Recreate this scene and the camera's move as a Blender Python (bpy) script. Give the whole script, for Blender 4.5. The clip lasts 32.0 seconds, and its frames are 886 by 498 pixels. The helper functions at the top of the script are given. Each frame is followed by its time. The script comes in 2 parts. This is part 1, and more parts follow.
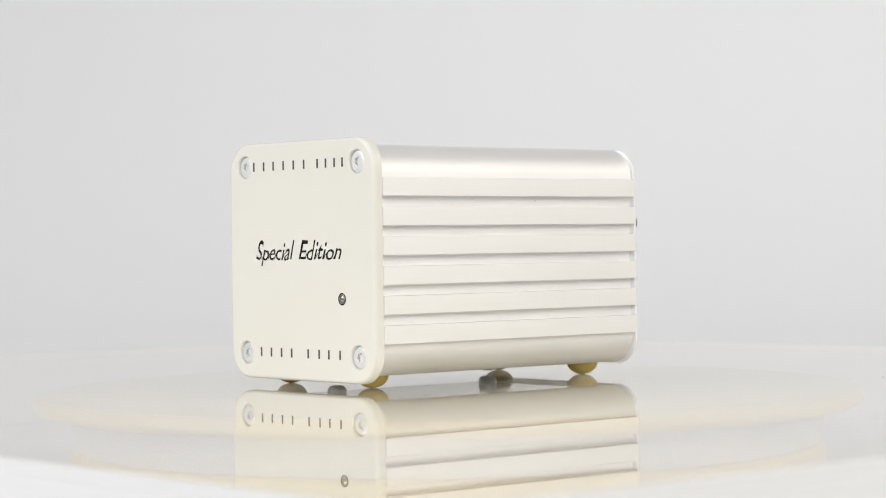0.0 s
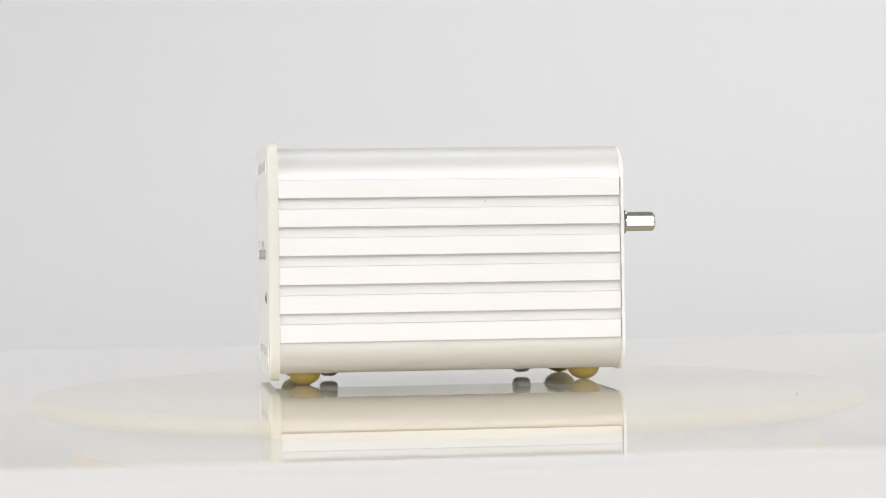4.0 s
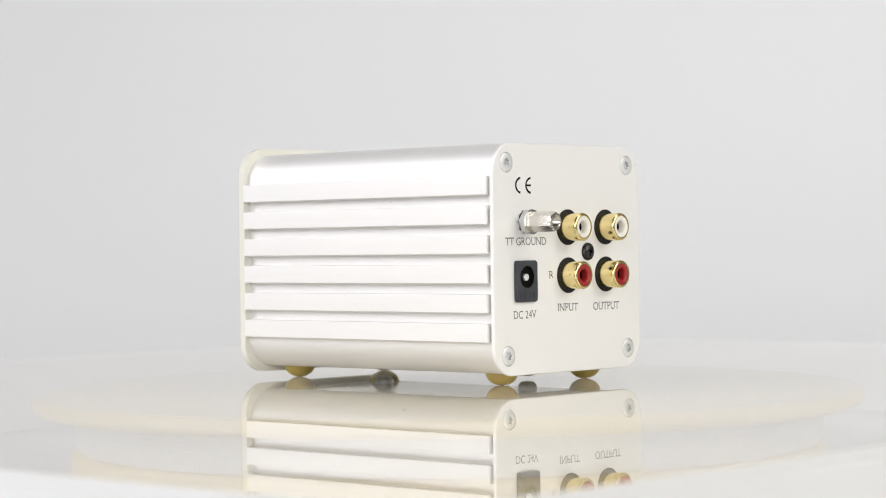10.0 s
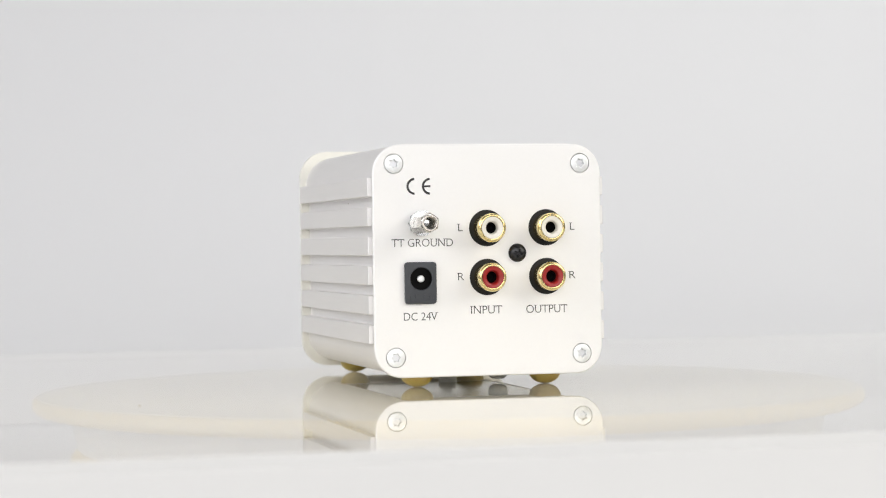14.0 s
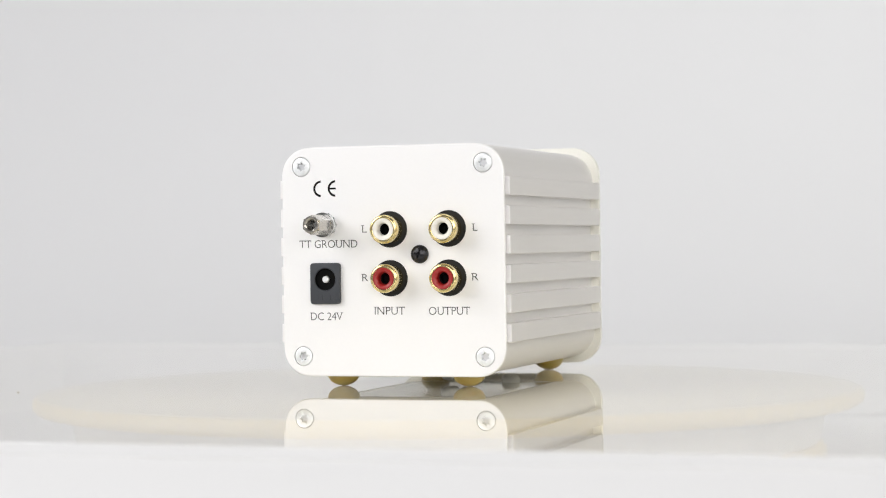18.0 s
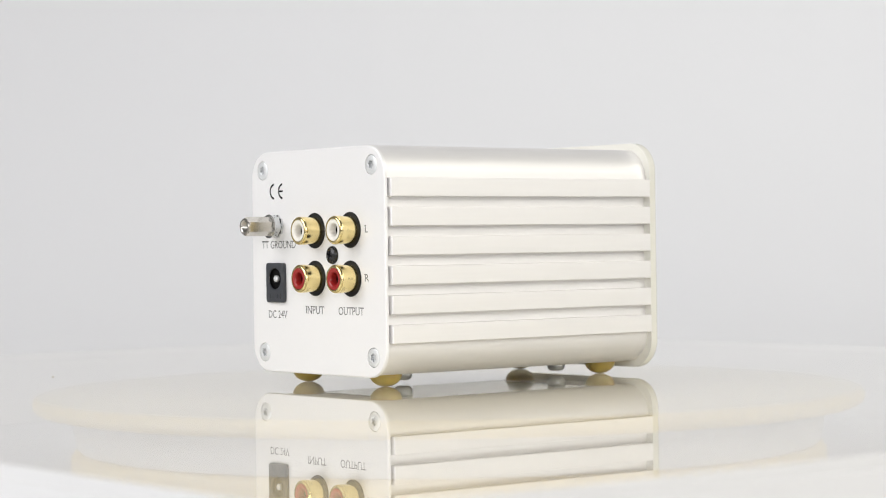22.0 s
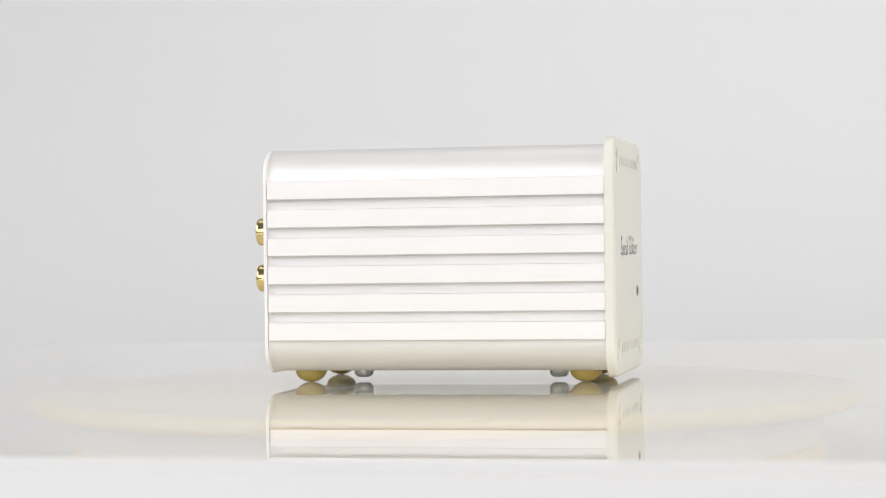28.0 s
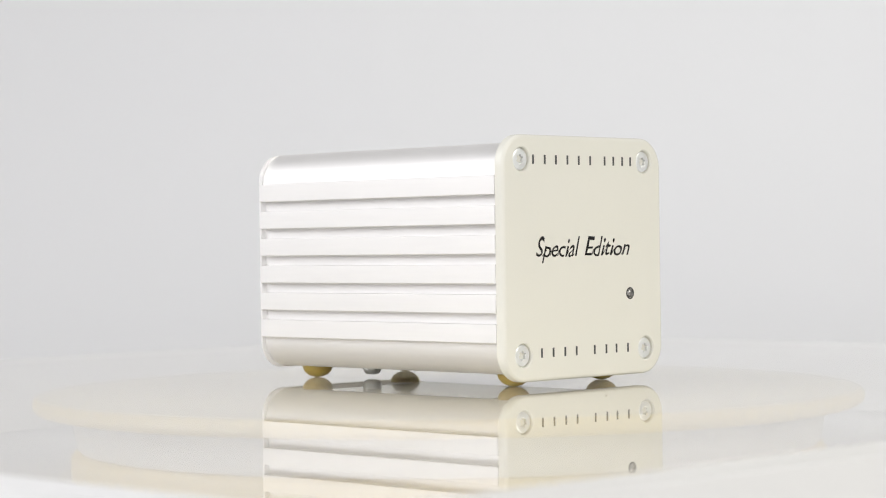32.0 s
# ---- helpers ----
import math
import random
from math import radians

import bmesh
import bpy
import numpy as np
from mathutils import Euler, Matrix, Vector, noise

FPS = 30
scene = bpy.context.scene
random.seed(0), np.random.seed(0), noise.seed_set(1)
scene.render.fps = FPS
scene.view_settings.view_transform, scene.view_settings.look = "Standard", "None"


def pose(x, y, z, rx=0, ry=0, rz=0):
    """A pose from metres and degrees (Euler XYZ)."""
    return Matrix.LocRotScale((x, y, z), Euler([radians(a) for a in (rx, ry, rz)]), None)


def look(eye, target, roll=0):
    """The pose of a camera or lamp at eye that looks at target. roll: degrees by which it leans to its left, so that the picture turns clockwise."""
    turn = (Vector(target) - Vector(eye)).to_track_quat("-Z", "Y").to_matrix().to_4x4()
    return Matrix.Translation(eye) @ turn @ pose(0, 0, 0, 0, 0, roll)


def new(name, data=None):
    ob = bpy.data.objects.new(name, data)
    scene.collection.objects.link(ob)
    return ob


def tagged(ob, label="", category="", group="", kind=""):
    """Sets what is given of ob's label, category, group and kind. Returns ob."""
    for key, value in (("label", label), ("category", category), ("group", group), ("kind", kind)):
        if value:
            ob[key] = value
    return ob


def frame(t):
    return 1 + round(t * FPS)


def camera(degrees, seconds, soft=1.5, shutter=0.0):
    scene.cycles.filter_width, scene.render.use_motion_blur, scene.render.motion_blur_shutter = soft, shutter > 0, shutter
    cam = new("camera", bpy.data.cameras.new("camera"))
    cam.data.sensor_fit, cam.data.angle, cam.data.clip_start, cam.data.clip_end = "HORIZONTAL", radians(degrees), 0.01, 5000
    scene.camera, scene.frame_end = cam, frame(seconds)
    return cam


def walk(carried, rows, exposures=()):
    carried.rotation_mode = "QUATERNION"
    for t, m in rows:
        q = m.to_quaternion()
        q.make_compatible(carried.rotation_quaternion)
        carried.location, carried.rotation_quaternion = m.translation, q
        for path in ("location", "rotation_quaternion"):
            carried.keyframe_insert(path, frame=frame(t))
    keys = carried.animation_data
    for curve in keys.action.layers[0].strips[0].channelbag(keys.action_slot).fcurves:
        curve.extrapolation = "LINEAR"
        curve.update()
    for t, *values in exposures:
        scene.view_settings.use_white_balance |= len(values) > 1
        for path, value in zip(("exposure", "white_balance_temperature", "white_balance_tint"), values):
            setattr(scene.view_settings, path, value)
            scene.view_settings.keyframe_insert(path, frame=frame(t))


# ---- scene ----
# ---- camera ----
EYE = Vector((0.0, -0.7481, 0.0452))
cam = camera(22.46, 32.0, soft=1.1)
AIM = Vector((-0.00105, -0.0281, 0.04326))
walk(cam, [(0, look(EYE, AIM, -0.779)), (32.0, look(EYE, AIM, -0.779))])
cam.data.dof.use_dof = True
cam.data.dof.focus_distance = 0.705
cam.data.dof.aperture_fstop = 18.0

START_TURN, TURN_RATE = -49.35, -8.286   # degrees, degrees per second
OX, OY = 0.19, -1.27                     # the amplifier's offset from the axis, mm


# ---- light ----
world = bpy.data.worlds.new("studio_world")
scene.world = world
world.use_nodes = True
world.node_tree.nodes["Background"].inputs[0].default_value = (0.95, 0.97, 1.0, 1)
world.node_tree.nodes["Background"].inputs[1].default_value = 0.3


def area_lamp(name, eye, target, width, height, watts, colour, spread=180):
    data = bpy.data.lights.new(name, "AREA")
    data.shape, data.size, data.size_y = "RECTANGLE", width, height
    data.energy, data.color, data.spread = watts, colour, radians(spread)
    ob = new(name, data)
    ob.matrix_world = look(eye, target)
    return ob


# No lamp is in view: a key and fills, added and tuned by eye.
area_lamp("left_key_lamp", (-1.5, -0.58, 0.85), (0, 0, 0.1), 1.3, 1.1, 21.6, (0.98, 0.98, 1.0))
area_lamp("right_fill_lamp", (1.5, -0.72, 0.85), (0, 0, 0.1), 1.1, 1.1, 16.3, (1.0, 0.975, 0.89))
area_lamp("front_softbox", (0.05, -1.75, 0.44), (0, 0, 0.05), 2.2, 0.7, 15.3, (0.995, 0.98, 1.0))
# Added overhead and backdrop lamps with no known source, to brighten the sweep.
area_lamp("overhead_fill_lamp", (0.1, 0.35, 2.2), (0.1, 0.6, 0.0), 1.6, 1.0, 5.8, (1.0, 0.99, 0.98))
area_lamp("backdrop_fill_lamp", (0.85, 0.2, 2.3), (0.7, 1.4, 0.1), 2.0, 0.5, 6.0, (0.972, 0.983, 1.0), 85)
scene.view_settings.exposure = 0.0


# ---- materials ----
def material(name, colour, rough=0.5, metal=0.0, grain=0.0, grain_scale=300.0, stain=0.0, stain_scale=20.0,
             bump=0.0, stretch=(1, 1, 1), coat=0.0, ior=1.5):
    m = bpy.data.materials.new(name)
    m.use_nodes = True
    nt = m.node_tree
    b = nt.nodes["Principled BSDF"]
    b.inputs["Base Color"].default_value = (*colour, 1)
    b.inputs["Roughness"].default_value = rough
    b.inputs["Metallic"].default_value = metal
    b.inputs["Coat Weight"].default_value = coat
    b.inputs["IOR"].default_value = ior
    if grain or stain or bump:
        tc = nt.nodes.new("ShaderNodeTexCoord")
        mp = nt.nodes.new("ShaderNodeMapping")
        mp.inputs["Scale"].default_value = stretch
        nt.links.new(tc.outputs["Object"], mp.inputs["Vector"])
        fine = nt.nodes.new("ShaderNodeTexNoise")
        fine.inputs["Scale"].default_value = grain_scale
        fine.inputs["Detail"].default_value = 4
        nt.links.new(mp.outputs[0], fine.inputs["Vector"])
        broad = nt.nodes.new("ShaderNodeTexNoise")
        broad.inputs["Scale"].default_value = stain_scale
        broad.inputs["Detail"].default_value = 5
        nt.links.new(tc.outputs["Object"], broad.inputs["Vector"])
        r1 = nt.nodes.new("ShaderNodeMapRange")
        r1.inputs[3].default_value, r1.inputs[4].default_value = 1 - grain, 1 + grain
        nt.links.new(fine.outputs["Fac"], r1.inputs[0])
        r2 = nt.nodes.new("ShaderNodeMapRange")
        r2.inputs[3].default_value, r2.inputs[4].default_value = 1 - stain, 1 + stain
        nt.links.new(broad.outputs["Fac"], r2.inputs[0])
        mul = nt.nodes.new("ShaderNodeMath")
        mul.operation = "MULTIPLY"
        nt.links.new(r1.outputs[0], mul.inputs[0])
        nt.links.new(r2.outputs[0], mul.inputs[1])
        sc = nt.nodes.new("ShaderNodeVectorMath")
        sc.operation = "SCALE"
        sc.inputs[0].default_value = colour
        nt.links.new(mul.outputs[0], sc.inputs["Scale"])
        nt.links.new(sc.outputs[0], b.inputs["Base Color"])
        rr = nt.nodes.new("ShaderNodeMath")
        rr.operation = "MULTIPLY"
        rr.inputs[1].default_value = rough
        nt.links.new(r2.outputs[0], rr.inputs[0])
        nt.links.new(rr.outputs[0], b.inputs["Roughness"])
        if bump:
            bp = nt.nodes.new("ShaderNodeBump")
            bp.inputs["Strength"].default_value = bump
            bp.inputs["Distance"].default_value = 0.0002
            nt.links.new(fine.outputs["Fac"], bp.inputs["Height"])
            nt.links.new(bp.outputs[0], b.inputs["Normal"])
    return m


ALUMINIUM = material("satin_anodised_aluminium", (0.874, 0.864, 0.858), 0.59, 0.82, 0.02, 900, 0.02, 25, 0.05, (1, 0.04, 1))
CREAM = material("cream_lacquer", (0.79, 0.78, 0.71), 0.27, 0.0, 0.01, 1500, 0.015, 30, 0.03)
BACK_WHITE = material("satin_white_panel", (0.905, 0.902, 0.897), 0.46, 0.22, 0.015, 1500, 0.015, 30, 0.04)
STEEL = material("zinc_plated_steel", (0.86, 0.88, 0.885), 0.36, 0.5, 0.05, 1200, 0.06, 200, 0.05)
BRIGHT = material("bright_zinc_plating", (0.66, 0.67, 0.67), 0.18, 1.0, 0.05, 1200, 0.08, 200, 0.05)
NICKEL = material("nickel_plated_brass", (0.60, 0.575, 0.53), 0.24, 1.0, 0.04, 900, 0.04, 200, 0.03)
# Darker zinc colour that paints the shade inside the screw recesses.
RECESS_SHADE = material("zinc_recess_shade", (0.72, 0.73, 0.74), 0.4, 1.0, 0.05, 1200, 0.06, 200, 0.05)
GOLD = material("gold_plating", (0.85, 0.70, 0.34), 0.19, 1.0, 0.03, 1200, 0.04, 300, 0.03)
BLACK = material("black_plastic", (0.012, 0.012, 0.012), 0.5, 0.0, 0.1, 1500, 0.1, 100, 0.1, ior=1.35)
JACK = material("dark_grey_plastic", (0.042, 0.046, 0.054), 0.42, 0.0, 0.1, 1500, 0.1, 100, 0.1)
BLACK_STEEL = material("blackened_steel", (0.02, 0.02, 0.022), 0.25, 0.3, 0.1, 900, 0.1, 100, 0.05)
WHITE_PLASTIC = material("ivory_plastic", (0.86, 0.83, 0.75), 0.35, 0.0, 0.01, 900, 0.02, 200)
RED_PLASTIC = material("red_plastic", (0.34, 0.02, 0.018), 0.3, 0.0, 0.03, 900, 0.05, 200)
INK = material("black_print", (0.01, 0.01, 0.01), 0.2)
GREY_INK = material("dark_grey_print", (0.085, 0.085, 0.085), 0.26)
# Near-black colour that paints the shade inside the socket bores.
BORE_SHADE = material("bore_shade", (0.006, 0.006, 0.006), 0.7, ior=1.15)
RUBBER = material("amber_rubber", (0.46, 0.35, 0.10), 0.3, 0.0, 0.03, 600, 0.06, 150, 0.05)
RUBBER.node_tree.nodes["Principled BSDF"].inputs["Subsurface Weight"].default_value = 0.8
RUBBER.node_tree.nodes["Principled BSDF"].inputs["Subsurface Radius"].default_value = (0.006, 0.0045, 0.0015)
# Gloss added so that the underside label mirrors light into the gap.
LABEL = material("glossy_grey_label", (0.52, 0.53, 0.50), 0.12, 0.45, 0.05, 400, 0.05, 60)
MAT = material("pale_cream_mat", (0.78, 0.73, 0.59), 0.6, 0.0, 0.02, 500, 0.03, 12, 0.03)
DRUM = material("pale_plastic_drum", (0.82, 0.80, 0.75), 0.5, 0.0, 0.02, 500, 0.03, 12, 0.03)
SPECK = material("dust", (0.42, 0.38, 0.3), 0.8)
PLATTER = material("cream_turntable_plastic", (0.86, 0.70, 0.35), 0.4, 0.0, 0.02, 500, 0.03, 12, 0.03)
FLOOR = material("unseen_dark_grey_floor", (0.10, 0.10, 0.10), 0.6, 0.0, 0.05, 60, 0.1, 3, 0.1)
TABLE = material("white_table", (0.80, 0.80, 0.80), 0.5, 0.0, 0.01, 200, 0.02, 3, 0.02)
PAPER = material("pale_grey_backdrop", (0.73, 0.732, 0.742), 0.9, 0.0, 0.008, 300, 0.02, 1.5, 0.02)
PLASTER = material("grey_plaster", (0.38, 0.37, 0.36), 0.85, 0.0, 0.02, 60, 0.03, 2, 0.1)


def clouded(name, clear, gloss, colour=(0.65, 0.64, 0.615, 1)):
    """White clouded acrylic: part scattered, part clear, with a polished face where gloss is set."""
    m = bpy.data.materials.new(name)
    m.use_nodes = True
    nt = m.node_tree
    nt.nodes.remove(nt.nodes["Principled BSDF"])
    out = nt.nodes["Material Output"]
    d = nt.nodes.new("ShaderNodeBsdfDiffuse")
    d.inputs[0].default_value = colour
    t = nt.nodes.new("ShaderNodeBsdfTransparent")
    mix = nt.nodes.new("ShaderNodeMixShader")
    mix.inputs[0].default_value = clear
    nt.links.new(d.outputs[0], mix.inputs[1])
    nt.links.new(t.outputs[0], mix.inputs[2])
    last = mix
    if gloss:
        g = nt.nodes.new("ShaderNodeBsdfGlossy")
        g.inputs["Roughness"].default_value = 0.0
        g.inputs["Color"].default_value = (1, 1, 1, 1)
        tc = nt.nodes.new("ShaderNodeTexCoord")
        nz = nt.nodes.new("ShaderNodeTexNoise")
        nz.inputs["Scale"].default_value = 9
        nt.links.new(tc.outputs["Object"], nz.inputs["Vector"])
        rr = nt.nodes.new("ShaderNodeMapRange")
        rr.inputs[1].default_value, rr.inputs[2].default_value = 0.4, 0.8
        rr.inputs[3].default_value, rr.inputs[4].default_value = 0.0, 0.008
        nt.links.new(nz.outputs["Fac"], rr.inputs[0])
        nt.links.new(rr.outputs[0], g.inputs["Roughness"])
        f = nt.nodes.new("ShaderNodeFresnel")
        f.inputs[0].default_value = gloss
        last = nt.nodes.new("ShaderNodeMixShader")
        nt.links.new(f.outputs[0], last.inputs[0])
        nt.links.new(mix.outputs[0], last.inputs[1])
        nt.links.new(g.outputs[0], last.inputs[2])
    nt.links.new(last.outputs[0], out.inputs[0])
    return m


SHEET_TOP = clouded("polished_clouded_acrylic", 0.5, 1.5, (0.59, 0.57, 0.515, 1))
SHEET_EDGE = clouded("sawn_acrylic_edge", 0.0, 0, (0.74, 0.74, 0.735, 1))
SHEET_UNDER = clouded("acrylic_underside", 0.97, 0)

LED_GLASS = material("smoky_led_lens", (0.3, 0.295, 0.29), 0.12, 0.7)


# ---- mesh tools (millimetres in, metres out) ----
def thing(name, label, category, group="", kind=""):
    return tagged(new(name), label, category, group, kind)


def part(name, bm, mat, parent, label="", smooth=35, offset=True):
    """One mesh object under a thing or a part, built in the thing's space."""
    bmesh.ops.recalc_face_normals(bm, faces=bm.faces)
    s = 0.001
    for v in bm.verts:
        v.co = Vector(((v.co.x + (OX if offset else 0)) * s, (v.co.y + (OY if offset else 0)) * s, v.co.z * s))
    me = bpy.data.meshes.new(name)
    for f in bm.faces:
        f.smooth = True
    for e in bm.edges:
        if len(e.link_faces) == 2 and e.calc_face_angle(0) > radians(smooth):
            e.smooth = False
    bm.to_mesh(me)
    bm.free()
    me.materials.append(mat)
    ob = new(name, me)
    ob.parent = parent
    if label:
        tagged(ob, label)
    mod = ob.modifiers.new("even_shading", "WEIGHTED_NORMAL")
    mod.keep_sharp = True
    return ob


def loft(bm, loops, cap0=True, cap1=True, close=False):
    rings = [[bm.verts.new(p) for p in lp] for lp in loops]
    pairs = list(zip(rings, rings[1:]))
    if close:
        pairs.append((rings[-1], rings[0]))
    for a, b in pairs:
        n = len(a)
        for i in range(n):
            bm.faces.new((a[i], a[(i + 1) % n], b[(i + 1) % n], b[i]))
    if cap0:
        bm.faces.new(rings[0])
    if cap1:
        bm.faces.new(rings[-1])
    return rings


def rounded(w, z0, z1, r, y, n=8, inset=0.0, cx=0.0):
    """A rounded rectangle in the xz plane, half width w."""
    w, z0, z1, r = w - inset, z0 + inset, z1 - inset, max(r - inset, 0.05)
    out = []
    for qx, qz, a0 in ((1, 1, 0), (-1, 1, 90), (-1, -1, 180), (1, -1, 270)):
        ox, oz = cx + qx * (w - r), (z1 - r) if qz > 0 else (z0 + r)
        for k in range(n + 1):
            a = radians(a0 + 90 * k / n)
            out.append((ox + r * math.cos(a), y, oz + r * math.sin(a)))
    return out


def ring(cx, cz, r, y, n=32, turn=0.0):
    return [(cx + r * math.cos(2 * math.pi * k / n + turn), y, cz + r * math.sin(2 * math.pi * k / n + turn)) for k in range(n)]


def ring_z(cx, cy, r, z, n=32):
    return [(cx + r * math.cos(2 * math.pi * k / n), cy + r * math.sin(2 * math.pi * k / n), z) for k in range(n)]


def star(cx, cz, r, y, n=48, lobes=6, depth=0.17, turn=0.0):
    out = []
    for k in range(n):
        a = 2 * math.pi * k / n
        q = r * (1 + depth * math.cos(lobes * (a - turn)))
        out.append((cx + q * math.cos(a), y, cz + q * math.sin(a)))
    return out


def box(bm, x0, x1, y0, y1, z0, z1, bevel=0.0):
    vs = [bm.verts.new((x, y, z)) for x in (x0, x1) for y in (y0, y1) for z in (z0, z1)]
    fs = [(0, 1, 3, 2), (4, 6, 7, 5), (0, 4, 5, 1), (2, 3, 7, 6), (0, 2, 6, 4), (1, 5, 7, 3)]
    made = [bm.faces.new([vs[i] for i in f]) for f in fs]
    if bevel:
        edges = list({e for f in made for e in f.edges})
        bmesh.ops.bevel(bm, geom=edges, offset=bevel, segments=2, profile=0.5, affect="EDGES")


def holed_panel(bm, w, z0, z1, r, y, y_in, holes, hole_r, into, sign, bev, lip=0.35):
    """A rounded plate with four countersunk holes: its face in four quarters, then the rounded rim and the back."""
    mx, mz = 0.0, (holes[0][1] + holes[1][1]) / 2
    n = 48
    rim = {}
    iw, i0, i1, ir = w - bev, z0 + bev, z1 - bev, r - bev
    for hx, hz in holes:
        qx, qz = (1 if hx > 0 else -1), (1 if hz > mz else -1)
        far_x, far_z = qx * iw, (i1 if qz > 0 else i0)
        lo_x, hi_x = sorted((mx, far_x))
        lo_z, hi_z = sorted((mz, far_z))
        cxr, czr = far_x - qx * ir, far_z - qz * ir
        outer, inner, low, floor = [], [], [], []
        marks = [math.atan2(z - hz, x - hx) for x, z in ((mx, mz), (mx, far_z), (far_x, mz), (cxr, far_z), (far_x, czr))]
        angles = sorted([2 * math.pi * k / n - math.pi + 0.011 * qx * qz for k in range(n)] + marks)
        for a in angles:
            dx, dz = math.cos(a), math.sin(a)
            ks = []
            if abs(dx) > 1e-9:
                ks.append(((hi_x if dx > 0 else lo_x) - hx) / dx)
            if abs(dz) > 1e-9:
                ks.append(((hi_z if dz > 0 else lo_z) - hz) / dz)
            k = min(ks)
            px, pz = hx + k * dx, hz + k * dz
            nx = nz = 0.0
            if (px - cxr) * qx > 1e-6 and (pz - czr) * qz > 1e-6:
                ex, ez = hx - cxr, hz - czr
                bq = ex * dx + ez * dz
                k = -bq + math.sqrt(max(bq * bq - (ex * ex + ez * ez - ir * ir), 0))
                px, pz = hx + k * dx, hz + k * dz
                nx, nz = (px - cxr) / ir, (pz - czr) / ir
            elif abs(px - far_x) < 1e-6:
                nx = qx
            elif abs(pz - far_z) < 1e-6:
                nz = qz
            if nx or nz:
                rim[(round(px, 3), round(pz, 3))] = (px, pz, nx, nz)
            outer.append((px, y, pz))
            inner.append((hx + hole_r * dx, y, hz + hole_r * dz))
            low.append((hx + (hole_r - lip) * dx, y - sign * lip, hz + (hole_r - lip) * dz))
            floor.append((hx + (hole_r - lip) * dx, y - sign * into, hz + (hole_r - lip) * dz))
        loft(bm, [outer, inner, low, floor], False, True)
    around = sorted(rim.values(), key=lambda p: math.atan2(p[1] - mz, p[0]))
    loops = []
    for k in range(5):
        a = radians(22.5 * k)
        out, back = bev * math.sin(a), bev * (1 - math.cos(a))
        loops.append([(px + nx * out, y - sign * back, pz + nz * out) for px, pz, nx, nz in around])
    loops.append([(px, y_in, pz) for px, _, pz in loops[-1]])
    loft(bm, loops, False, True)
    bmesh.ops.remove_doubles(bm, verts=bm.verts, dist=0.002)


def glyphs(text, shear=0.0, bold=0.0):
    """The letters as a flat mesh, one unit high."""
    cu = bpy.data.curves.new("lettering", "FONT")
    cu.body, cu.size, cu.shear, cu.offset, cu.resolution_u = text, 1.0, shear, bold, 4
    tmp = bpy.data.objects.new("lettering", cu)
    scene.collection.objects.link(tmp)
    bpy.context.view_layer.update()
    me = bpy.data.meshes.new_from_object(tmp.evaluated_get(bpy.context.evaluated_depsgraph_get()))
    scene.collection.objects.unlink(tmp)
    bpy.data.objects.remove(tmp)
    bm = bmesh.new()
    bm.from_mesh(me)
    bpy.data.meshes.remove(me)
    bmesh.ops.remove_doubles(bm, verts=bm.verts, dist=0.0005)
    return bm


def islands(bm):
    left, out = set(bm.verts), []
    while left:
        todo, found = [left.pop()], []
        while todo:
            v = todo.pop()
            found.append(v)
            for e in v.link_edges:
                o = e.other_vert(v)
                if o in left:
                    left.remove(o)
                    todo.append(o)
        out.append(found)
    return out


def add_serifs(bm, flat, reach=0.085, thick=0.045, drop=0.13):
    """Small slab feet on the flat ends of the strokes of upright capitals of that height."""
    def slab(x0, x1, y0, y1):
        bm.faces.new([bm.verts.new((x, y, 0.15)) for x, y in ((x0, y0), (x1, y0), (x1, y1), (x0, y1))])
    for verts in islands(bm):
        lo, hi = min(v.co.x for v in verts), max(v.co.x for v in verts)
        ends = {e for v in verts for e in v.link_edges if len(e.link_faces) == 1}
        for level, up in ((0.0, 1), (flat, -1)):
            spans = sorted(sorted(v.co.x for v in e.verts) for e in ends if all(abs(v.co.y - level) < 0.006 for v in e.verts))
            for x0, x1 in spans:
                if x1 - x0 < 0.04:
                    continue
                y0, y1 = sorted((level, level + up * thick))
                if x1 - x0 < 0.2:
                    slab(x0 - reach, x1 + reach, y0, y1)
                elif x1 - x0 > 0.93 * (hi - lo):
                    y0, y1 = sorted((level, level + up * drop))
                    slab(x1 - 0.04, x1 + 0.012, y0, y1)
                    if up < 0:
                        slab(x0 - 0.012, x0 + 0.04, y0, y1)
                else:
                    slab(x0 - reach, x0 + 0.02, y0, y1)


def join_letters(bm, height, thin=0.028):
    """Thin upstrokes from the foot of each letter to the shoulder of the next, as a brush leaves them."""
    spans = sorted((min(v.co.x for v in vs), vs) for vs in islands(bm) if min(v.co.y for v in vs) < height * 0.6)
    for (_, a), (_, b) in zip(spans, spans[1:]):
        foot = max((v.co.x for v in a if abs(v.co.y - 0.06) < 0.09), default=None)
        shoulder = min((v.co.x for v in b if abs(v.co.y - height * 0.62) < 0.12), default=None)
        if foot is None or shoulder is None or not 0.02 < shoulder - foot < 0.5:
            continue
        x0, y0, x1, y1 = foot - 0.03, 0.02, shoulder + 0.03, height * 0.62
        bm.faces.new([bm.verts.new((x, y, 0.15)) for x, y in ((x0, y0), (x0 + thin * 1.6, y0 - thin * 0.4), (x1, y1), (x1 - thin, y1 + thin * 0.5))])


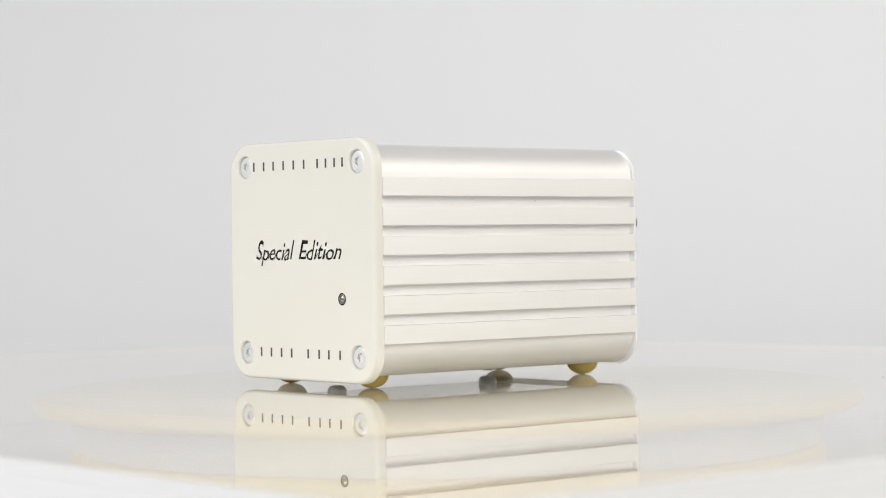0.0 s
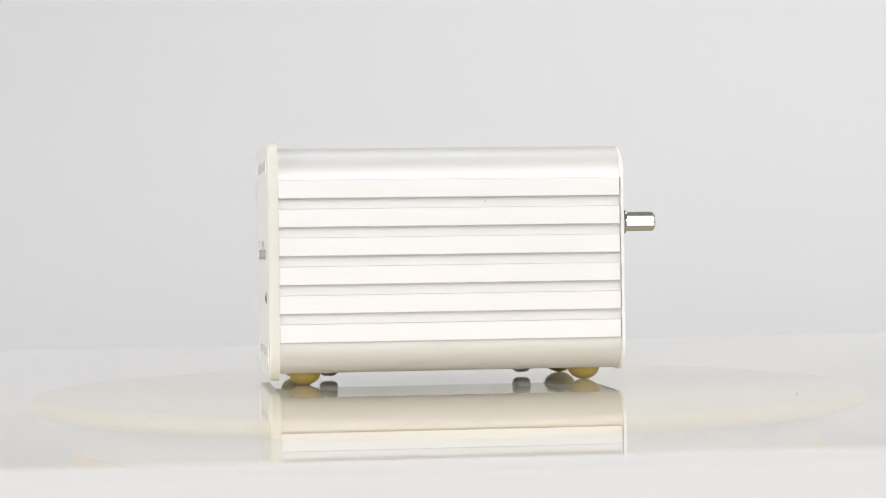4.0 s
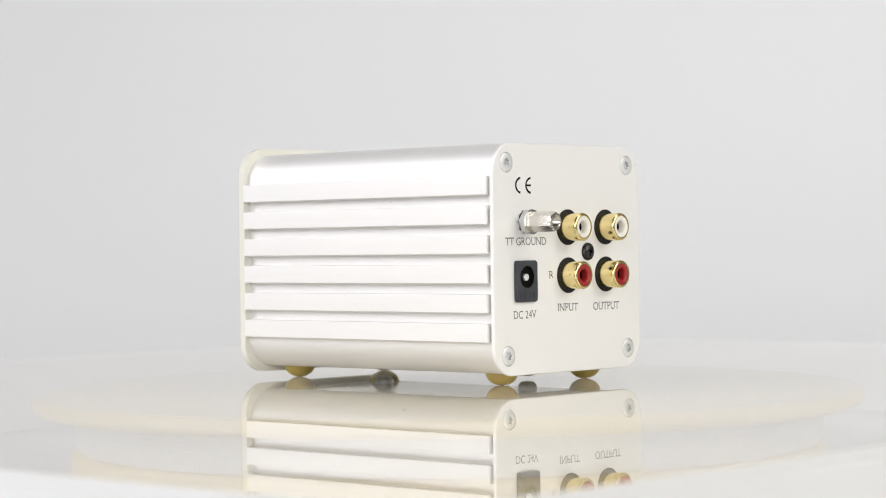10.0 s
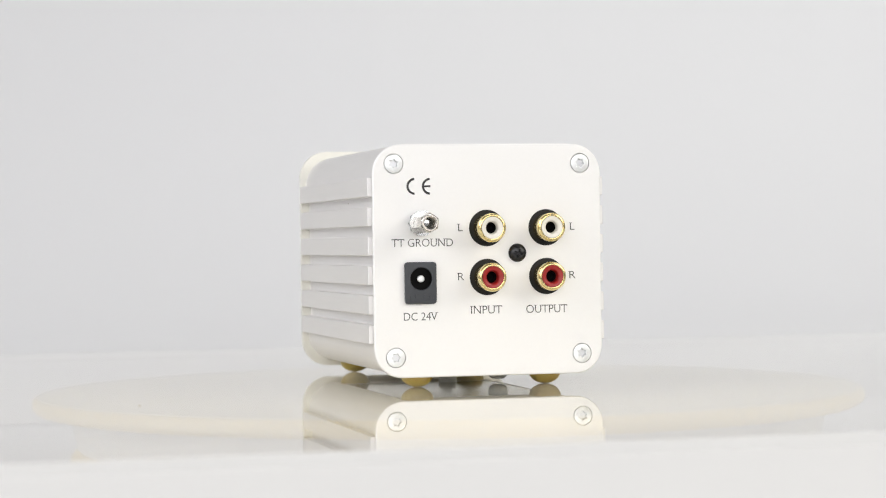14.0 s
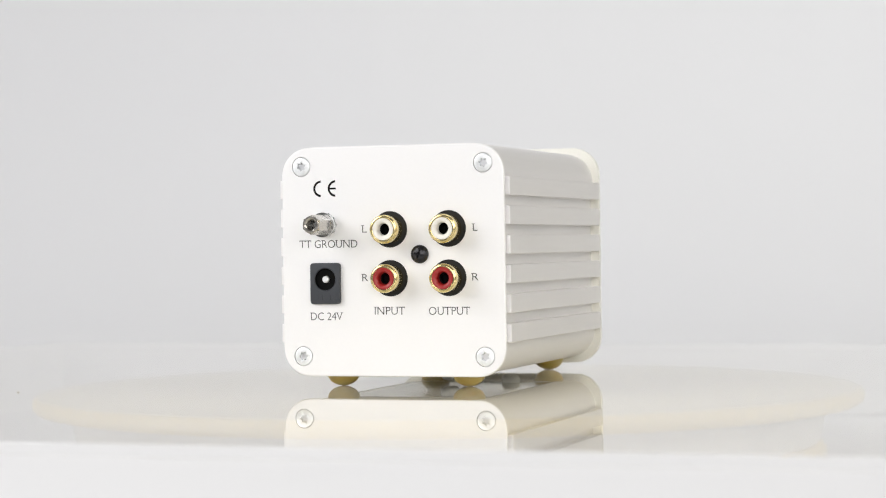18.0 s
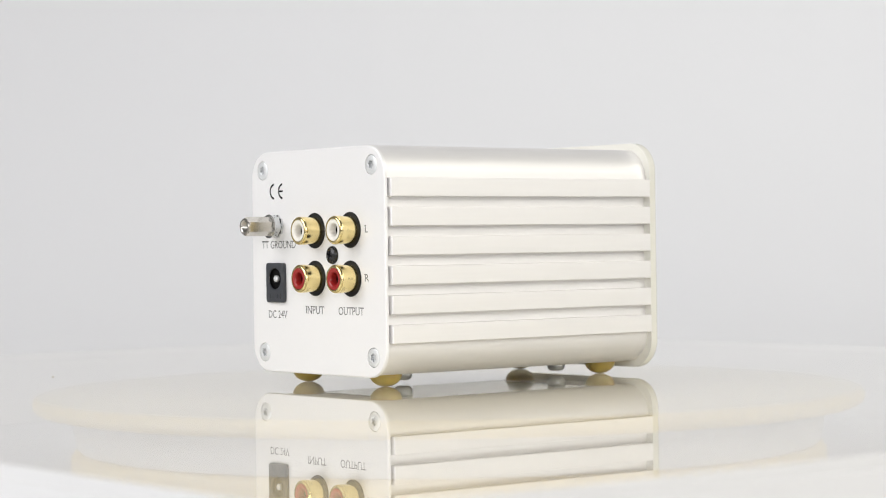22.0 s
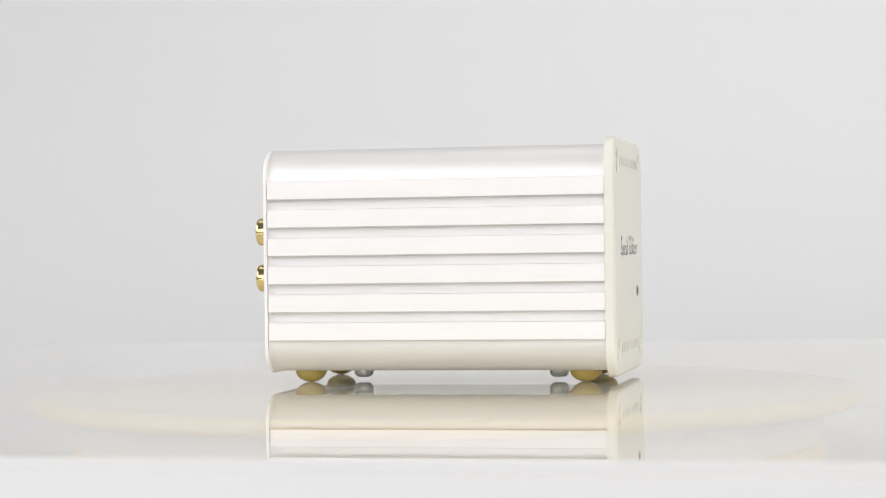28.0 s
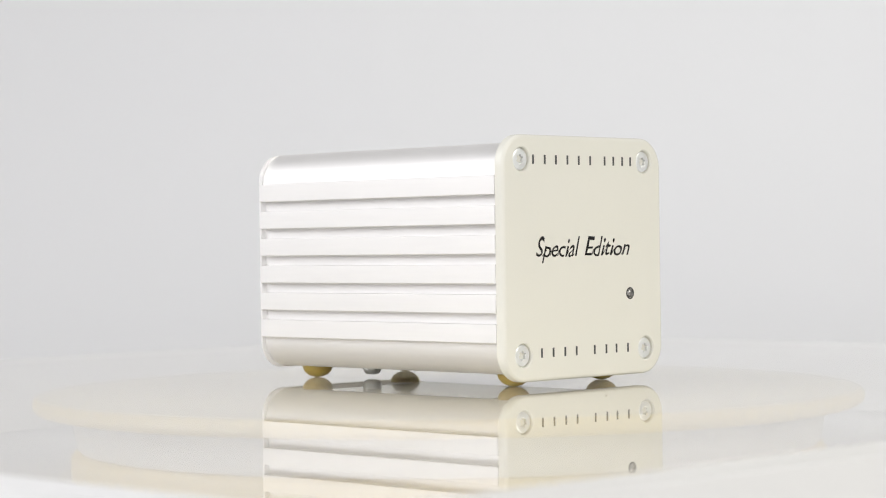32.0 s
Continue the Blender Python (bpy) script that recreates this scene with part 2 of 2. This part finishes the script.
def word(text, x0, x1, base, cap, y, facing, mat, parent, name="lettering", shear=0.0, label="", bold=0.0, waist=0.0, serif=False):
    """Printed words on a panel, from x0 to x1 as read, on a base line; facing -1: the front, 1: the back. waist: the small letters' height over the capitals'."""
    bm = glyphs(text, shear, bold)
    xs = [v.co.x for v in bm.verts]
    top = max(v.co.y for v in bm.verts)
    if waist:
        probe = glyphs("x")
        small = max(v.co.y for v in probe.verts)
        probe.free()
        for v in bm.verts:
            h, sway = v.co.y, 0.018 * math.sin(5.3 * v.co.x) + 0.012 * math.sin(13.1 * v.co.x)
            if 0 < h <= small:
                h *= waist * top / small
            elif h > small:
                h = waist * top + (h - small) * (1 - waist) * top / (top - small)
            v.co.y = h + sway
        join_letters(bm, waist * top)
    if serif:
        probe = glyphs("I", 0.0, bold)
        flat = max(v.co.y for v in probe.verts)
        probe.free()
        add_serifs(bm, flat)
    k = (x1 - x0) / (max(xs) - min(xs))
    for v in bm.verts:
        v.co = Vector((x0 + (v.co.x - min(xs)) * k, y + facing * (0.03 + 0.03 * v.co.z), base + v.co.y / top * (cap - base)))
    return part(name, bm, mat, parent, label)


# ---- studio ----
def studio():
    bm = bmesh.new()
    prof = [(-0.45, -0.031)]
    prof += [(0.45 + 1.3 * math.sin(a), 1.269 - 1.3 * math.cos(a)) for a in [radians(3 * k) for k in range(31)]]
    prof += [(1.75, 2.4)]
    back = [(y + 0.004 * (1 if z > 0.5 else 0), z - 0.002) for y, z in prof]
    loops = [[(x, y * 1000, z * 1000) for y, z in prof] + [(x, y * 1000, z * 1000) for y, z in reversed(back)] for x in (-1050, 1050)]
    loft(bm, loops)
    ob = part("backdrop", bm, PAPER, None, "", 60, False)
    tagged(ob, "seamless pale grey studio sweep behind the turntable", "backdrop", kind="structure")
    # Unseen bench, added only to carry the sweep.
    bm = bmesh.new()
    box(bm, -1050, 1050, -450, 440, -780, -34, 4)
    tagged(part("bench", bm, TABLE, None, "", 35, False), "unseen plain white bench added to carry the sweep", "bench", kind="structure")
    # Unseen dark floor, added to cut bounce onto the casing's lower curve.
    bm = bmesh.new()
    box(bm, -2300, 2300, -2500, 1850, -830, -780.5)
    tagged(part("floor", bm, FLOOR, None, "", 35, False), "unseen dark grey floor added to darken the casing's lower curve", "floor", kind="structure")
    # Unseen walls and ceiling, added to close the room and dim reflections.
    for nm, b, lab in (("wall_west", (-2300, -2200, -2500, 1850, -780, 2500), "unseen plain grey wall added beside the set"),
                       ("wall_east", (2200, 2300, -2500, 1850, -780, 2500), "unseen plain grey wall added beside the set"),
                       ("wall_north", (-2200, 2200, 1790, 1850, -780, 2500), "unseen plain grey wall added behind the sweep"),
                       ("wall_south", (-2200, 2200, -2500, -2400, -780, 2500), "unseen plain grey wall added behind the camera"),
                       ("ceiling", (-2300, 2300, -2500, 1850, 2500, 2600), "unseen plain grey ceiling added over the set")):
        bm = bmesh.new()
        box(bm, *b)
        tagged(part(nm, bm, PLASTER, None, "", 35, False), lab, "ceiling" if nm == "ceiling" else "wall", kind="structure")


studio()


# ---- turntable and sheet ----
def turntable():
    t = thing("turntable", "round cream plastic turntable under the clouded plinth", "turntable")
    bm = bmesh.new()
    loft(bm, [ring_z(0, 0, 133.0, -9.0, 128), ring_z(0, 0, 135.6, -8.4, 128), ring_z(0, 0, 137.0, -7.2, 128), ring_z(0, 0, 137.4, -5.8, 128), ring_z(0, 0, 137.2, -4.6, 128),
              ring_z(0, 0, 136.6, -3.7, 128), ring_z(0, 0, 135.8, -3.4, 128)])
    part("platter", bm, PLATTER, t, "cream plastic platter", 50, False)
    bm = bmesh.new()
    loft(bm, [ring_z(0, 0, 135.6, -3.4, 128), ring_z(0, 0, 135.6, -3.1, 128), ring_z(0, 0, 135.0, -3.02, 128)])
    part("mat", bm, MAT, t, "pale cream mat", 50, False)
    # Pale drum, added so that the gap under the platter isn't dark.
    bm = bmesh.new()
    loft(bm, [ring_z(0, 0, 121, -22, 128), ring_z(0, 0, 123, -20, 128), ring_z(0, 0, 125, -9.0, 128)])
    part("gap_filler_drum", bm, DRUM, t, "pale drum added to brighten the gap between platter and base", 50, False)
    # Base ring stands in for a second cream band, a refraction in the sheet.
    bm = bmesh.new()
    loft(bm, [ring_z(0, 0, 124.5, -31, 128), ring_z(0, 0, 125, -30, 128), ring_z(0, 0, 125, -23, 128), ring_z(0, 0, 124, -21.6, 128), ring_z(0, 0, 122, -21, 128)])
    part("base", bm, PLATTER, t, "low cream ring standing in for the second band under the top", 50, False)
    return t


def plinth():
    t = thing("display_plinth", "glossy clouded white acrylic display plinth over the turntable, with added skirts", "plinth")
    bm = bmesh.new()
    box(bm, -278, 278, -246, 247, -3, 0, 0.4)
    ob = part("top_sheet", bm, SHEET_TOP, t, "polished clouded white top", 10, False)
    ob.visible_shadow = False
    ob.data.materials.append(SHEET_EDGE)
    ob.data.materials.append(SHEET_UNDER)
    for p in ob.data.polygons:
        p.material_index = 0 if p.normal.z > 0.95 else 2 if p.normal.z < -0.9 else 1
    # Skirts are added to hide the turntable base below the top's near edge.
    for b in ((-278, 278, -246, -242), (-278, 278, 243, 247), (-278, -274, -241.9, 242.9), (274, 278, -241.9, 242.9)):
        bm = bmesh.new()
        box(bm, *b, -29.5, -3.02, 0.3)
        part("added_skirt", bm, SHEET_EDGE, t, "", 10, False)
    for x, y, r in ((113.5, 87.0, 0.38), (-36.8, -100.8, 0.3)):
        bm = bmesh.new()
        loft(bm, [ring_z(x, y, r, 0.0, 7), ring_z(x + 0.1, y, r * 0.9, r * 0.5, 7), ring_z(x, y, r * 0.4, r * 0.8, 7)])
        part("dust_speck", bm, SPECK, t, "", 60, False)
    return t


TURNTABLE = turntable()
PLINTH = plinth()

# ---- amplifier ----
YF, YB = -60.25, 54.35          # front and back faces
FRONT_IN, BACK_IN = -56.9, 53.2
AMP = thing("phono_preamplifier", "small silver amplifier box with ribbed sides on amber feet", "amplifier")


def casing_profile(y, hw=35.9, floor=34.9, z0=4.0, z1=76.1, r=10.0, lo=14.4, hi=65.5):
    """The extrusion's outline: rounded corners with a shallow recess down each side for the ribs."""
    out = []
    for qx, qz, a0 in ((1, 1, 0), (-1, 1, 90), (-1, -1, 180), (1, -1, 270)):
        arc = []
        for k in range(13):
            a = radians(a0 + 90 * k / 12)
            arc.append((qx * (hw - r) + r * math.cos(a), y, (z1 - r if qz > 0 else z0 + r) + r * math.sin(a)))
        z = hi if qz > 0 else lo
        step = [(qx * floor, y, z), (qx * (hw - 0.25), y, z), (qx * hw, y, z + 0.1 * qz)]
        out += step + arc[1:] if qx * qz > 0 else arc[:-1] + step[::-1]
    return out


def casing():
    bm = bmesh.new()
    loft(bm, [casing_profile(y) for y in (FRONT_IN, BACK_IN)])
    body = part("casing", bm, ALUMINIUM, AMP, "satin silver anodised aluminium extrusion", 30)
    for side in (1, -1):
        for i in range(6):
            z1 = 65.7 - i * 9.12
            bm = bmesh.new()
            box(bm, *sorted((side * 34.7, side * 38.25)), FRONT_IN + 0.02, 52.6, z1 - 5.9, z1, 0.3)
            part("rib", bm, ALUMINIUM, body, "", 50)
    bm = bmesh.new()
    loft(bm, [[(34.85 + d, y + OY * -1, z) for _, y, z in [(0, 8.2 + r * math.cos(a), 58.5 + r * math.sin(a)) for a in [k * math.pi / 4 for k in range(8)]]] for d, r in ((0, 0.2), (0.1, 0.17), (0.14, 0.07))])
    part("dust_speck", bm, SPECK, body, "tiny dark speck of dust", 60)
    return body


def panel(name, mat, y_out, y_in, w, z0, z1, r, holes, hole_r, label):
    sign = -1 if y_out < 0 else 1
    bm = bmesh.new()
    bev = 0.5 if abs(y_out - y_in) < 2 else 1.2
    holed_panel(bm, w, z0, z1, r, y_out, y_in, holes, hole_r, 1.5 if sign < 0 else 1.0, sign, bev, 0.35 if sign < 0 else 0.06)
    return part(name, bm, mat, AMP, label, 25)


def torx_screw(x, z, y, sign, r, parent, turn):
    bm = bmesh.new()
    loops = [ring(x, z, r * 0.9, y - sign * 1.1, 48), ring(x, z, r, y - sign * 0.25, 48), ring(x, z, r * 0.97, y - sign * 0.06, 48),
             ring(x, z, r * 0.88, y + sign * 0.04, 48), star(x, z, r * 0.47, y + sign * 0.08, turn=turn), star(x, z, r * 0.42, y + sign * 0.02, turn=turn)]
    loft(bm, loops, True, False)
    screw = part("screw", bm, STEEL, parent, "zinc-plated star-drive screw", 25)
    # The recess gets a darker colour in place of its own shade.
    bm = bmesh.new()
    loft(bm, [star(x, z, r * 0.42, y + sign * 0.02, turn=turn), star(x, z, r * 0.38, y - sign * 0.9, turn=turn)], False, True)
    part("star_recess", bm, RECESS_SHADE, screw, "star-shaped drive recess, painted darker for the shade inside")


casing()
FZ, FR = (70.65, 10.25), 29.35
front_holes = [(sx * FR, z) for sx in (-1, 1) for z in FZ]
FRONT = panel("front_panel", CREAM, YF, FRONT_IN, 37.9, 2.0, 78.3, 9.5, front_holes, 4.0, "cream lacquered front plate with rounded corners")
for i, (x, z) in enumerate(front_holes):
    torx_screw(x, z, YF + 0.75, -1, 3.3, AMP, 0.4 + i)
back_holes = [(sx * 30.19, z) for sx in (-1, 1) for z in (69.88, 9.88)]
BACK = panel("back_panel", BACK_WHITE, YB, BACK_IN, 36.9, 3.55, 75.9, 9.0, back_holes, 3.2, "satin white back plate")
for i, (x, z) in enumerate(back_holes):
    torx_screw(x, z, YB + 0.05, 1, 2.95, AMP, 0.2 + 1.3 * i)


# front print
def bar(x0, x1, z0, z1, y, facing, mat, parent, name="printed_bar"):
    bm = bmesh.new()
    box(bm, x0, x1, *sorted((y, y + facing * 0.03)), z0, z1)
    return part(name, bm, mat, parent)


for i, px in enumerate((-24.1, -18.7, -13.5, -8.1, -2.7, 2.8, 9.8, 14.1, 18.5, 22.5)):
    bar(px - 0.42, px + 0.42, 69.2, 72.1, YF, -1, GREY_INK, FRONT)
for i, px in enumerate((-21.2, -15.8, -10.3, -4.9, 3.8, 9.5, 14.5, 20.2)):
    bar(px - 0.42, px + 0.42, 9.3, 12.2, YF, -1, GREY_INK, FRONT)
word("Special", -23.4, -2.6, 40.5, 46.8, YF, -1, INK, FRONT, shear=0.36, bold=0.006, waist=0.52, label="black brush-style lettering")
word("Edition", -0.5, 21.7, 40.6, 46.7, YF, -1, INK, FRONT, shear=0.36, bold=0.006, waist=0.52, label="black brush-style lettering")


def led():
    x, z = 21.6, 28.2
    bm = bmesh.new()
    loft(bm, [ring(x, z, 1.95, YF + 0.5), ring(x, z, 1.95, YF - 0.04), ring(x, z, 1.85, YF - 0.1), ring(x, z, 1.5, YF - 0.06), ring(x, z, 1.45, YF + 0.4)])
    hold = part("indicator_light", bm, BLACK_STEEL, AMP, "unlit indicator lamp in a dark ring")
    bm = bmesh.new()
    loft(bm, [ring(x, z, 1.44, YF + 0.3)] + [ring(x, z, 1.44 * math.cos(radians(a)), YF + 0.1 - 0.6 * math.sin(radians(a))) for a in (0, 20, 40, 60, 80)])
    part("lens", bm, LED_GLASS, hold, "smoky clear lens", 80)


led()


# back fittings
def phono_socket(x, z, mat, colour):
    bm = bmesh.new()
    loft(bm, [ring(x, z, 5.7, YB - 0.3, 40), ring(x, z, 5.7, YB + 0.12, 40), ring(x, z, 5.5, YB + 0.3, 40), ring(x, z, 4.0, YB + 0.3, 40)])
    s = part("phono_socket", bm, BLACK, AMP, "gold-plated phono socket with a black collar and " + colour + " insert")
    bm = bmesh.new()
    ys = [(4.32, 0.2), (4.32, 2.6), (4.36, 3.2), (4.44, 3.7), (4.49, 4.2), (4.5, 4.8), (4.5, 5.8)]
    ys += [(3.7 + 0.8 * math.cos(radians(a)), 5.9 + 0.8 * math.sin(radians(a))) for a in (0, 22, 45, 68, 90)] + [(3.5, 6.66), (3.42, 6.2)]
    loft(bm, [ring(x, z, r, YB + y, 48) for r, y in ys], True, False)
    part("barrel", bm, GOLD, s, "polished gold barrel", 30)
    bm = bmesh.new()
    ins = [(3.43, 6.1), (3.43, 6.6), (3.3, 6.72), (2.6, 6.68), (2.2, 6.5), (1.95, 6.1), (1.85, 5.2), (1.75, 4.2)]
    loft(bm, [ring(x, z, r, YB + y, 40) for r, y in ins], False, False)
    part("insert", bm, mat, s, colour + " plastic insert", 40)
    # Bore lining coloured near black, as the shade of a deep hole.
    bm = bmesh.new()
    loft(bm, [ring(x, z, 1.77, YB + 4.3, 24), ring(x, z, 1.45, YB + 4.0, 24), ring(x, z, 1.4, YB + 2.0, 24)], False, True)
    part("bore", bm, BORE_SHADE, s, "contact bore, its shade painted near black")


for x in (0.55, -18.75):
    phono_socket(x, 49.7, WHITE_PLASTIC, "white")
    phono_socket(x, 34.4, RED_PLASTIC, "red")


def dome_screw():
    x, z = -9.27, 41.83
    bm = bmesh.new()
    cross = []
    for k in range(32):
        a = 2 * math.pi * k / 32
        r = 1.35 if min(abs((a % (math.pi / 2))), abs((a % (math.pi / 2)) - math.pi / 2)) < 0.35 else 0.55
        cross.append((x + r * math.cos(a + 0.3), z + r * math.sin(a + 0.3)))
    loops = [ring(x, z, 2.9, YB - 0.2), ring(x, z, 2.9, YB + 0.3)] + [ring(x, z, 2.9 * math.cos(radians(a)), YB + 0.3 + 1.3 * math.sin(radians(a))) for a in (20, 40, 58)]
    loops += [[(px, YB + 1.5, pz) for px, pz in cross], [(px, YB + 0.7, pz) for px, pz in cross]]
    loft(bm, loops)
    part("centre_screw", bm, BLACK_STEEL, AMP, "black cross-head screw", 40)


dome_screw()


def ground_post():
    x, z = 22.0, 51.4
    bm = bmesh.new()
    loft(bm, [ring(x, z, 1.95, YB - 0.3, 24), ring(x, z, 1.95, YB + 3.2, 24)])
    post = part("ground_post", bm, BRIGHT, AMP, "hexagonal nickel ground terminal with nut and washers")
    bm = bmesh.new()
    teeth = lambda y: [(x + (3.4 if k % 2 else 3.9) * math.cos(math.pi * k / 10), y, z + (3.4 if k % 2 else 3.9) * math.sin(math.pi * k / 10)) for k in range(20)]
    loft(bm, [teeth(YB), teeth(YB + 0.6)])
    part("toothed_washer", bm, BRIGHT, post)
    bm = bmesh.new()
    loft(bm, [ring(x, z, 3.0, YB + 0.6, 24), ring(x, z, 3.0, YB + 0.9, 24)])
    part("washer", bm, BRIGHT, post)
    bm = bmesh.new()
    hexa = lambda r, y: ring(x, z, r, y, 6, 0.15)
    loft(bm, [hexa(3.75, YB + 0.9), hexa(3.95, YB + 1.1), hexa(3.95, YB + 2.7), hexa(3.75, YB + 2.9)])
    part("nut", bm, BRIGHT, post, "zinc-plated hexagonal nut", 20)
    bm = bmesh.new()
    loft(bm, [ring(x, z, 3.9, YB + 2.95, 32), ring(x, z, 3.9, YB + 3.35, 32)])
    part("washer", bm, BRIGHT, post)
    bm = bmesh.new()
    hx = lambda r, y: ring(x, z, r, y, 6, 0.6)
    loft(bm, [hx(2.95, YB + 3.35), hx(3.15, YB + 3.6), hx(3.15, YB + 12.3), hx(2.9, YB + 12.75)], True, False)
    part("hex_pillar", bm, NICKEL, post, "hollow nickel hexagonal pillar", 20)
    bm = bmesh.new()
    loft(bm, [ring(x, z, 2.75, YB + 12.3, 32), ring(x, z, 2.7, YB + 12.8, 32), ring(x, z, 2.5, YB + 13.0, 32), ring(x, z, 2.05, YB + 13.0, 32)]
         + [ring(x, z, 1.95 if k % 2 else 1.75, YB + 12.8 - 0.22 * k, 32) for k in range(18)], False, False)
    part("collar", bm, NICKEL, post, "turned nickel end with a threaded bore", 25)
    bm = bmesh.new()
    loft(bm, [ring(x, z, 1.96, YB + 9.1, 32), ring(x, z, 1.5, YB + 9.15, 32), ring(x, z, 1.3, YB + 9.4, 32), ring(x, z, 0.5, YB + 9.55, 32)], False, True)
    part("stud_end", bm, BRIGHT, post, "bright end of the stud inside the bore")


ground_post()


def dc_socket():
    cx, cz = 22.1, 34.2
    x0, x1, z0, z1 = 17.15, 27.2, 26.4, 39.4
    n = 96
    corner = [math.atan2(z - cz, x - cx) for x in (x0, x1) for z in (z0, z1)]
    angles = sorted([2 * math.pi * k / n - math.pi for k in range(n)] + corner)

    def rect(i, y):
        out = []
        hw, hz, mx, mz, rad = (x1 - x0) / 2 - i, (z1 - z0) / 2 - i, (x0 + x1) / 2 - cx, (z0 + z1) / 2 - cz, 1.0
        for a in angles:
            lo, hi = 0.0, 20.0
            for _ in range(40):
                k = (lo + hi) / 2
                qx, qz = abs(k * math.cos(a) - mx) - hw + rad, abs(k * math.sin(a) - mz) - hz + rad
                far = math.hypot(max(qx, 0), max(qz, 0)) + min(max(qx, qz), 0) - rad
                lo, hi = (k, hi) if far < 0 else (lo, k)
            out.append((cx + lo * math.cos(a), y, cz + lo * math.sin(a)))
        return out

    def circ(r, y):
        return [(cx + r * math.cos(a), y, cz + r * math.sin(a)) for a in angles]

    bm = bmesh.new()
    loft(bm, [rect(0, YB - 0.3), rect(0, YB + 1.0), rect(0.1, YB + 1.22), rect(0.3, YB + 1.35), circ(3.65, YB + 1.35), circ(3.45, YB + 1.15), circ(3.4, YB + 0.9)], True, False)
    jack = part("dc_socket", bm, JACK, AMP, "dark grey plastic barrel power socket")
    # Shallow bore on the uncut panel, its deep shade painted near black.
    bm = bmesh.new()
    loft(bm, [ring(cx, cz, 3.41, YB + 0.95), ring(cx, cz, 3.36, YB + 0.7), ring(cx, cz, 3.36, YB + 0.1)], False, True)
    part("bore", bm, BORE_SHADE, jack)
    bm = bmesh.new()
    loft(bm, [ring(cx, cz, 1.1, YB + 0.1, 20), ring(cx, cz, 1.1, YB + 0.8, 20), ring(cx, cz, 0.85, YB + 1.05, 20), ring(cx, cz, 0.3, YB + 1.1, 20)])
    part("pin", bm, STEEL, jack, "bright metal centre pin")
    for k, (a, b) in enumerate(((24.9, 26.0), (23.2, 24.3), (20.6, 21.7), (18.8, 19.9))):
        bm = bmesh.new()
        box(bm, a - 0.3, b - 0.3, YB + 1.3, YB + 1.5, 27.6, 29.3, 0.05)
        part("raised_mark", bm, JACK, jack)


dc_socket()

# back print (x runs the other way as read)
for text, a, b, z0, z1 in (("TT GROUND", 31.05, 11.5, 44.15, 46.6), ("DC 24V", 27.5, 16.85, 21.3, 23.75), ("INPUT", 5.95, -4.05, 23.0, 25.45),
                           ("OUTPUT", -12.0, -25.4, 22.9, 25.4), ("L", 9.8, 8.3, 48.8, 51.1), ("R", 10.0, 8.05, 33.5, 35.8),
                           ("L", -26.7, -28.2, 48.8, 51.1), ("R", -26.3, -28.35, 33.5, 35.8)):
    word(text, a, b, z0, z1, YB, 1, GREY_INK, BACK, bold=-0.007, serif=True)


def arc_mark():
    for cx, bar_too in ((23.4, False), (18.5, True)):
        bm = bmesh.new()
        pts = [radians(a) for a in range(-85, 86, 10)]
        n = len(pts)
        outer = [(cx + 2.75 * math.cos(a), 62.85 + 2.65 * math.sin(a)) for a in pts]
        inner = [(cx + 2.05 * math.cos(a), 62.85 + 1.95 * math.sin(a)) for a in pts]
        vo = [bm.verts.new((x, YB + 0.03, z)) for x, z in outer]
        vi = [bm.verts.new((x, YB + 0.03, z)) for x, z in inner]
        for k in range(n - 1):
            bm.faces.new((vo[k], vo[k + 1], vi[k + 1], vi[k]))
        if bar_too:
            vs = [bm.verts.new((x, YB + 0.03, z)) for x, z in ((cx + 2.2, 62.55), (cx, 62.55), (cx, 63.15), (cx + 2.2, 63.15))]
            bm.faces.new(vs)
        part("conformity_mark", bm, INK, BACK)


arc_mark()

# feet and underside
for x, y in ((20.9, -48.2), (20.9, 43.4), (-21.2, 43.0), (-21.2, -48.3)):
    bm = bmesh.new()
    loft(bm, [ring_z(x, y, 5.2, 4.1)] + [ring_z(x, y, 5.2 * math.cos(radians(a)), 4.0 - 4.0 * math.sin(radians(a))) for a in (0, 12, 24, 36, 48, 60, 72, 84)])
    part("foot", bm, RUBBER, AMP, "amber rubber dome foot", 60)
for x, y in ((-10.0, 27.8), (-10.3, -38.0)):
    bm = bmesh.new()
    loft(bm, [ring_z(x, y, 3.0, 4.1), ring_z(x, y, 3.15, 3.7), ring_z(x, y, 3.2, 3.1), ring_z(x, y, 3.14, 2.6), ring_z(x, y, 3.0, 2.1), ring_z(x, y, 2.7, 1.6), ring_z(x, y, 2.3, 1.2), ring_z(x, y, 1.5, 0.95), ring_z(x, y, 1.35, 0.95), ring_z(x, y, 1.2, 1.9)])
    part("base_screw", bm, STEEL, AMP, "bright pan-head screw", 40)


# Underside label, widened and glossed to brighten the gap under the casing.
bm = bmesh.new()
box(bm, -25, 25, -41, 37, 3.93, 4.05, 0.02)
part("rating_label", bm, LABEL, AMP, "grey underside label, widened and made glossy to brighten the gap below")


# ---- what turns ----
def motions():
    rows = [(float(t), pose(0, 0, 0, 0, 0, START_TURN + TURN_RATE * t)) for t in range(33)]
    for ob in (TURNTABLE, PLINTH, AMP):
        walk(ob, rows)


motions()
